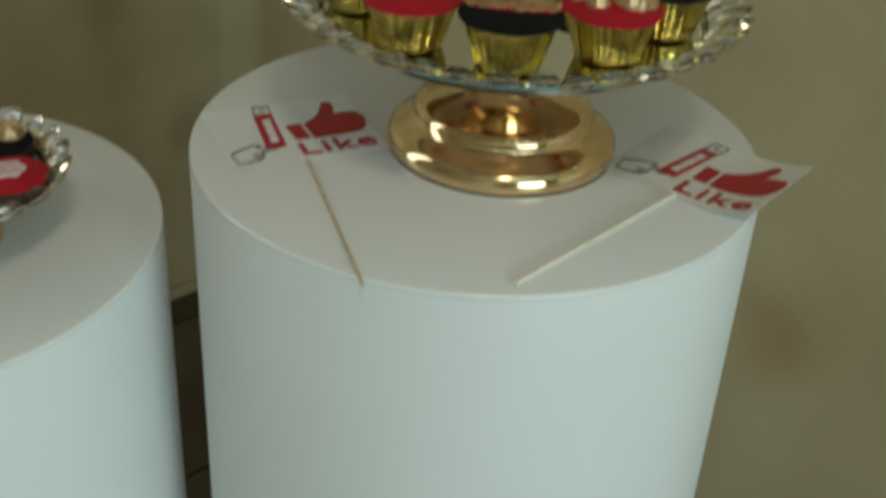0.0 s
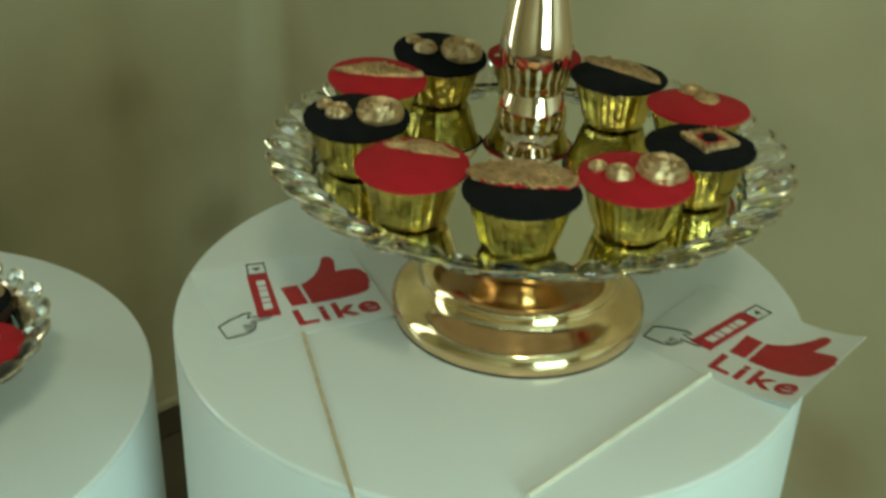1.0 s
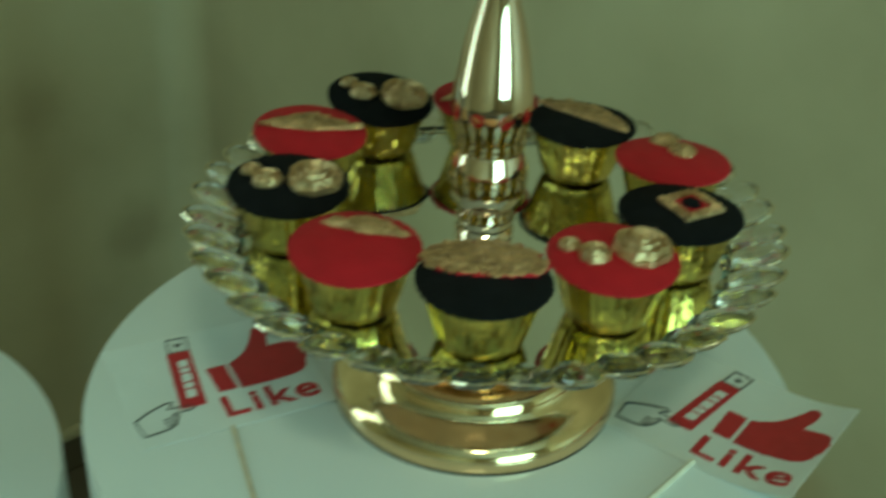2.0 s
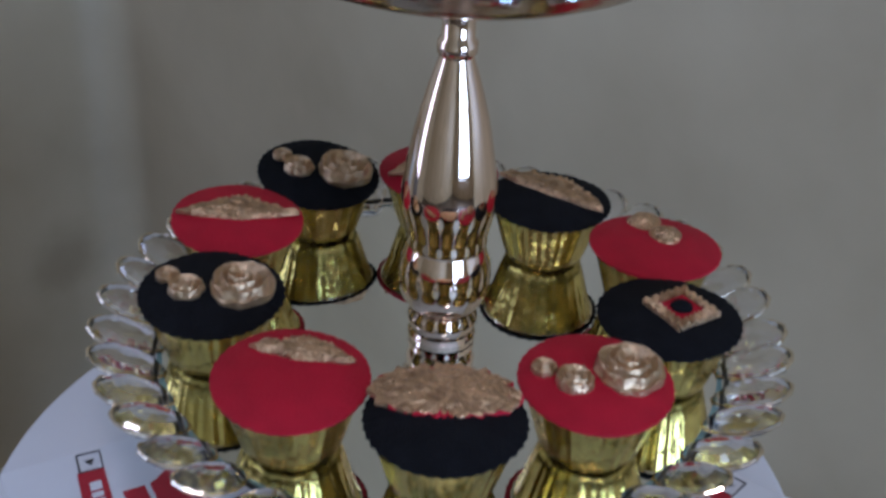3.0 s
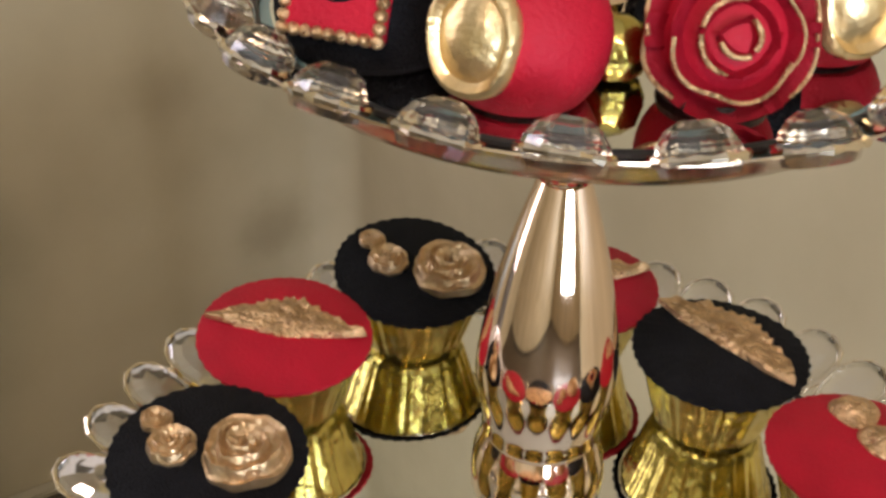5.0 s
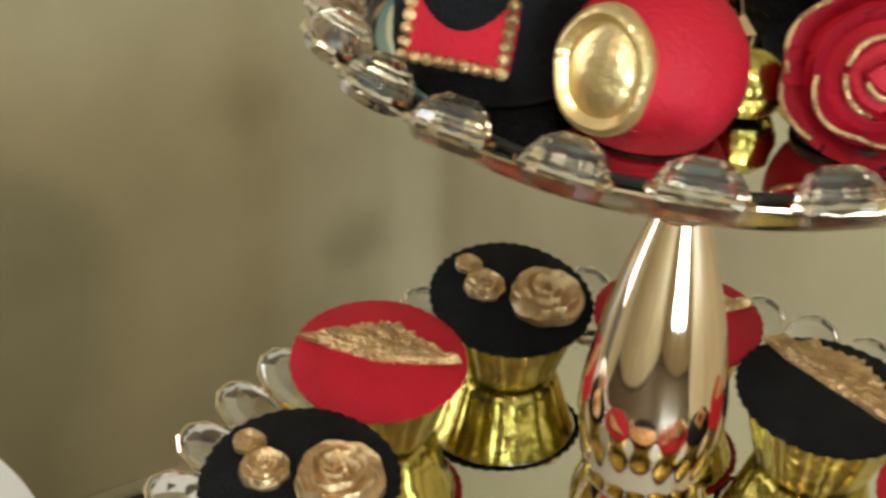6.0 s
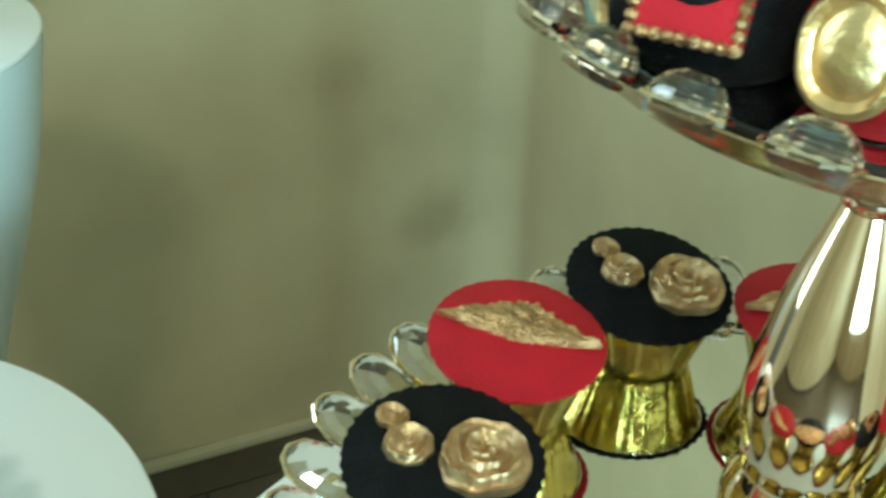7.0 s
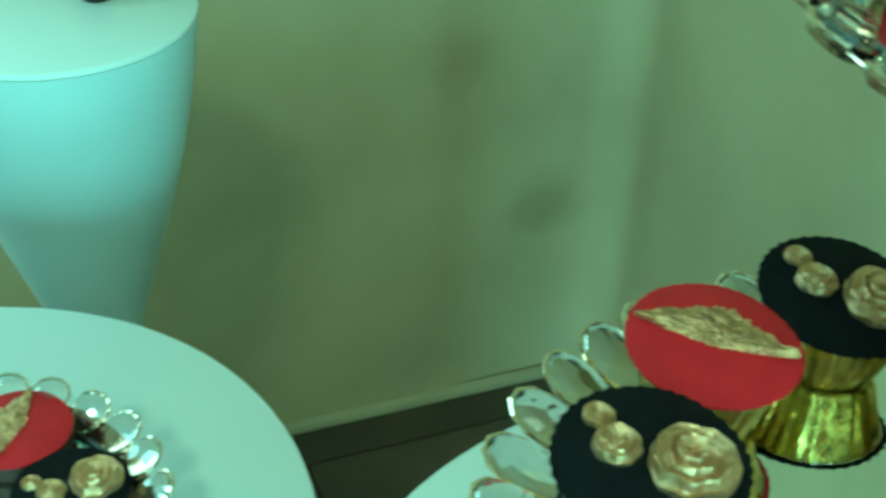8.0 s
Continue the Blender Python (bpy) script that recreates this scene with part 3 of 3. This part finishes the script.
def chocolate_base(sweet, r=0.0165):
    part("chocolate_base", lathe([(r, 0), (r + 0.0004, 0.0006), (r, 0.0022), (r - 0.002, 0.0028)], 40), CAKE, sweet)


def button_truffle(place, turn, mat, words):
    sweet = root("truffle", place, words, "truffle", "truffles on the upper plate", turn)
    part("body", moved(sphere(0.0183, 1.0, -0.66), pose(0, 0, 0.0008)), mat, sweet)
    chocolate_base(sweet, 0.0115)

    def high(s, a):
        return 0.0020 * math.exp(-((s - 0.88) / 0.10) ** 2) + 0.0030 * (1 - min(1.0, s / 0.72) ** 2) + 0.0004 * math.sin(30 * a) * max(0.0, s - 0.7) + 0.0010
    m = pose(0, 0, 0.0128) @ pose(0, 0, 0, 78, 0, 0) @ pose(-0.0055, 0.001, 0.0155, 0, -14, 0)
    part("medallion", moved(relief(lambda a: 0.0114 * (1 - 0.09 * math.cos(2 * a) + 0.015 * math.sin(5 * a)), high, 96, 22), m), LEAF, sweet, "shiny gold leaf medallion")
    part("gem", moved(relief(lambda a: 0.004, lambda s, a: 0.0022 * (1 - s * s), 20, 6), pose(0.001, 0, 0.0303)), CHROME, sweet, "silver pearl")
    return sweet


def rose_truffle(place, turn):
    sweet = root("rose_truffle", place, "red rose-shaped truffle brushed with gold", "truffle", "truffles on the upper plate", turn)
    chocolate_base(sweet, 0.0118)
    part("body", moved(sphere(0.0152), pose(0, 0, 0.0020)), RED, sweet)
    tilt = pose(0, 0, 0.0136) @ pose(0, 0, 0, 70, 0, 0)
    rnd = random.Random(5)
    for ring, (count, rad, size, lean) in enumerate(((3, 0.0022, 0.0040, 12), (4, 0.0052, 0.0063, 24), (5, 0.0088, 0.0084, 42), (6, 0.0118, 0.0092, 66))):
        for i in range(count):
            bm = bmesh.new()
            rows = []
            for j in range(7):
                v = j / 6
                row = []
                for k in range(9):
                    u = (k / 8 - 0.5) * 2
                    w = size * (0.75 + 0.35 * v) * u
                    curl = 0.0011 * v ** 3
                    row.append(bm.verts.new((0.10 * w * w / size * -3 + curl, w, size * 1.05 * v * (1 - 0.22 * u * u))))
                rows.append(row)
            for r0, r1 in zip(rows, rows[1:]):
                for k in range(8):
                    bm.faces.new((r0[k], r0[k + 1], r1[k + 1], r1[k]))
            bmesh.ops.solidify(bm, geom=bm.faces[:], thickness=0.0008)
            ang = 360 * (i + 0.5 * (ring % 2)) / count + rnd.uniform(-8, 8)
            z0 = 0.0125 - 0.0027 * ring
            m = tilt @ pose(0, 0, z0, 0, 0, ang) @ pose(rad * 0.72, 0, 0, 0, lean, 0)
            part("petal", moved(bm, m), RED, sweet, "red sugar petal")
            line = [m @ Vector((0.10 * (w := size * 1.06 * u) * w / size * -3 + 0.0014, w * 0.80, size * 1.05 * (1 - 0.22 * u * u) + 0.0001)) for u in [(q / 4 - 1) * 0.9 + 0.3 * rnd.uniform(-1, 1) * (q == 0 or q == 8) for q in range(9)]]
            if (i + ring) % 3 != 1:
                part("gold_edge", tube([tuple(p) for p in line], rnd.uniform(0.00035, 0.00062)), DULL, sweet, "brushed gold petal edge")
    return sweet


def frame_truffle(place, turn):
    sweet = root("framed_cake", place, "small black cake with a gold-beaded red frame on its front", "truffle", "truffles on the upper plate", turn)
    part("body", lathe([(0.0190, 0), (0.0215, 0.0025), (0.0222, 0.008), (0.0215, 0.024), (0.0195, 0.030), (0.012, 0.032)], 56), BLACK, sweet)
    m = pose(0, -0.0185, 0.0200) @ pose(0, 0, 0, 66, 0, 0) @ Matrix.Scale(0.90, 4)
    bm = box(0.026, 0.026, 0.004, (0, 0, 0), 0.0012)
    part("red_panel", moved(bm, m), RED, sweet, "red fondant square")
    beads = []
    for k in range(9):
        v = -0.0118 + 0.0236 * k / 8
        beads += [(v, -0.0118), (v, 0.0118)]
        if 0 < k < 8:
            beads += [(-0.0118, v), (0.0118, v)]
    for x, y in beads:
        part("gold_bead", moved(relief(lambda a: 0.0016, lambda s, a: 0.0014 * (1 - s * s), 10, 3), m @ pose(x, y, 0.0022)), DULL, sweet)
    part("black_gem", moved(relief(lambda a: 0.0056, lambda s, a: 0.0026 * (1 - s * s) ** 0.5, 32, 8), m @ pose(0, 0.0015, 0.0021)), BLACK, sweet, "black oval gem")
    return sweet


UP_Z = TOP + UPPER_Z + 0.0004


def around(ang, rad):
    return (AXIS[0] + rad * math.cos(radians(ang)), AXIS[1] + rad * math.sin(radians(ang)), UP_Z)


button_truffle(around(-100, 0.0560), -12, RED, "round red truffle with a gold medallion")
rose_truffle(around(-57, 0.0560), 8)
frame_truffle(around(-141, 0.0580), -10)
two_tone = button_truffle(around(-17, 0.0560), 40, RED, "round truffle, half black and half red, with a gold medallion")
half = moved(sphere(0.0186, 1.0, -0.66), pose(0, 0, 0.0007))
side = Matrix.Rotation(radians(-40), 3, "Z") @ Vector((-1.0, -0.10, 0))
bmesh.ops.bisect_plane(half, geom=half.verts[:] + half.edges[:] + half.faces[:], plane_co=side * 0.004, plane_no=side, clear_inner=True)
part("black_half", half, BLACK, two_tone, "black fondant side")
frame_truffle(around(30, 0.0540), 100)
button_truffle(around(75, 0.0540), 165, BLACK, "round black truffle with a gold medallion")
frame_truffle(around(125, 0.0540), 215)
button_truffle(around(175, 0.0550), -80, RED, "round red truffle with a gold medallion")

for ang, rad, turn in ((-78, 0.043, 20), (-35, 0.030, 80), (150, 0.028, 140)):
    drop = root("foil_sweet", around(ang, rad), "small gold foil-wrapped sweet on the upper plate", "sweet", "foil sweets", turn)
    part("wrapper", lathe([(0.003, 0), (0.0062, 0.001), (0.0078, 0.005), (0.0070, 0.0095), (0.0042, 0.0125), (0.0016, 0.0135)], 30, lambda a, k: 1 + 0.05 * math.sin(9 * a + k)), FOIL, drop)

# ---- signs on sticks ----
THUMB = [(0.0175, 0.0225), (0.0172, 0.0480), (0.0215, 0.0500), (0.0290, 0.0560), (0.0345, 0.0640), (0.0385, 0.0720), (0.0405, 0.0775), (0.0440, 0.0790), (0.0475, 0.0765), (0.0480, 0.0700), (0.0455, 0.0610), (0.0445, 0.0570), (0.0520, 0.0570), (0.0590, 0.0560),
         (0.0620, 0.0530), (0.0625, 0.0490), (0.0640, 0.0450), (0.0628, 0.0410), (0.0628, 0.0370), (0.0605, 0.0335), (0.0595, 0.0290), (0.0560, 0.0255), (0.0500, 0.0235), (0.0350, 0.0225)]
POINTER = [(-0.0470, 0.0150), (-0.0380, 0.0205), (-0.0270, 0.0250), (-0.0235, 0.0240), (-0.0275, 0.0195), (-0.0150, 0.0180), (-0.0125, 0.0160), (-0.0150, 0.0143), (-0.0260, 0.0140), (-0.0235, 0.0110), (-0.0250, 0.0080), (-0.0262, 0.0045), (-0.0310, 0.0015), (-0.0400, 0.0005), (-0.0450, 0.0000), (-0.0470, 0.0150)]


def text_mesh(words, size, thick=0.0002):
    curve = bpy.data.curves.new("lettering", "FONT")
    curve.body, curve.size, curve.extrude, curve.offset = words, size, thick, size * 0.020
    curve.space_character = 1.14
    tmp = new("lettering", curve)
    me = bpy.data.meshes.new_from_object(tmp.evaluated_get(bpy.context.evaluated_depsgraph_get()))
    bpy.data.objects.remove(tmp)
    bm = bmesh.new()
    bm.from_mesh(me)
    bpy.data.meshes.remove(me)
    return bm


def sign(place, turn, stick_from, stick_to, label, bend, wood, thick):
    ob = root("paper_sign", (*place, TOP + 0.0007), label, "sign", "thumbs-up signs", turn)

    def lift(bm):
        """The card curls up a little towards one end."""
        for v in bm.verts:
            v.co.z += bend * max(0.0, v.co.x - 0.02) ** 2 * 12
        return bm
    card = bmesh.new()
    bmesh.ops.create_grid(card, x_segments=16, y_segments=6, size=0.5, matrix=Matrix.Translation((0.0075, 0.0395, 0)) @ Matrix.Diagonal((0.114, 0.099, 1, 1)))
    bmesh.ops.solidify(card, geom=card.faces[:], thickness=0.0004)
    part("card", lift(card), PAPER, ob, "white paper card", smooth=False)
    z = 0.0002
    part("thumb_icon", lift(moved(polygon(THUMB), pose(0, 0, z))), PRINT, ob, "red thumbs-up icon", smooth=False)
    part("cuff", lift(moved(polygon([(0.0040, 0.0235), (0.0030, 0.0480), (0.0145, 0.0480), (0.0150, 0.0235)]), pose(0, 0, z))), PRINT, ob, smooth=False)
    part("lettering", lift(moved(text_mesh("Like", 0.0265), pose(0.0005, 0.0, z) @ Matrix.Diagonal((1.17, 0.98, 1, 1)))), PRINT, ob, "red word Like", smooth=False)
    part("red_strip", lift(moved(polygon([(-0.0205, 0.0165), (-0.0145, 0.0710), (-0.0005, 0.0705), (-0.0055, 0.0160)]), pose(0, 0, z))), PRINT, ob, "red upright strip", smooth=False)
    for k, (u0, u1) in enumerate(((0.10, 0.26), (0.30, 0.40), (0.44, 0.60), (0.64, 0.72), (0.76, 0.90))):
        a, b = 0.020 + 0.046 * u0, 0.020 + 0.046 * u1
        sh = 0.113
        part("print_bar", lift(moved(polygon([(-0.0155 + sh * (a - 0.017), a), (-0.0155 + sh * (b - 0.017), b), (-0.0095 + sh * (b - 0.017), b), (-0.0095 + sh * (a - 0.017), a)]), pose(0, 0, z + 0.0004))), PAPER, ob, "pale unreadable print", smooth=False)
    part("strip_outline", lift(moved(tube([(-0.0128, 0.0715, 0), (-0.0112, 0.0860, 0), (0.0010, 0.0850, 0), (-0.0008, 0.0708, 0), (-0.0128, 0.0715, 0)], 0.0006), pose(0, 0, z))), INK, ob, "dark outline of a square icon")
    part("mark", lift(moved(polygon([(-0.0085, 0.0800), (-0.0030, 0.0796), (-0.0062, 0.0755)]), pose(0, 0, z))), INK, ob, smooth=False)
    part("pointer_outline", lift(moved(tube([(x, y, 0) for x, y in POINTER], 0.00055), pose(0, 0, z))), INK, ob, "thin dark outline of a pointing glove")
    for y in (0.0048, 0.0080, 0.0110):
        part("pointer_line", moved(tube([(-0.0320, y, 0), (-0.0255, y, 0)], 0.0004), pose(0, 0, z)), INK, ob)
    inv = ob.matrix_world.inverted()
    p, q = inv @ Vector((*stick_from, TOP + 0.0004 + thick)), inv @ Vector((*stick_to, TOP + 0.0004 + thick))
    part("stick", tube([tuple(p), tuple(p.lerp(q, 0.5)), tuple(q)], thick), wood, ob, "thin bamboo skewer" if wood is WOOD else "pale wooden stick")
    return ob


sign((-0.0510, 0.8530), 24.5, (-0.0455, 0.8440), (0.0030, 0.6880), "paper thumbs-up sign reading Like, lying on the pedestal", 0.02, WOOD, 0.00115)
sign((0.2070, 0.8309), -39.5, (0.2080, 0.8190), (0.0930, 0.6985), "paper thumbs-up sign reading Like on a skewer, over the edge", 0.35, PALE_WOOD, 0.0018)


# ---- floor tiles ----
tile_mesh = None
for i in range(-8, 3):
    for j in range(0, 11):
        u, d = (i + 0.5) * 0.45, (j + 0.5) * 0.45 + 0.012
        if not (WEST + 0.2 < u < EAST and d < DEPTH - 0.2):
            continue
        if tile_mesh is None:
            bm = box(0.446, 0.446, 0.010, (0, 0, -0.005), 0.0012)
            tile_mesh = bpy.data.meshes.new("floor_tile")
            bm.to_mesh(tile_mesh)
            bm.free()
            tile_mesh.materials.append(FLOOR)
        ob = new("floor_tile", tile_mesh)
        ob.parent = floor
        ob.matrix_local = pose(u, d, 0.0)
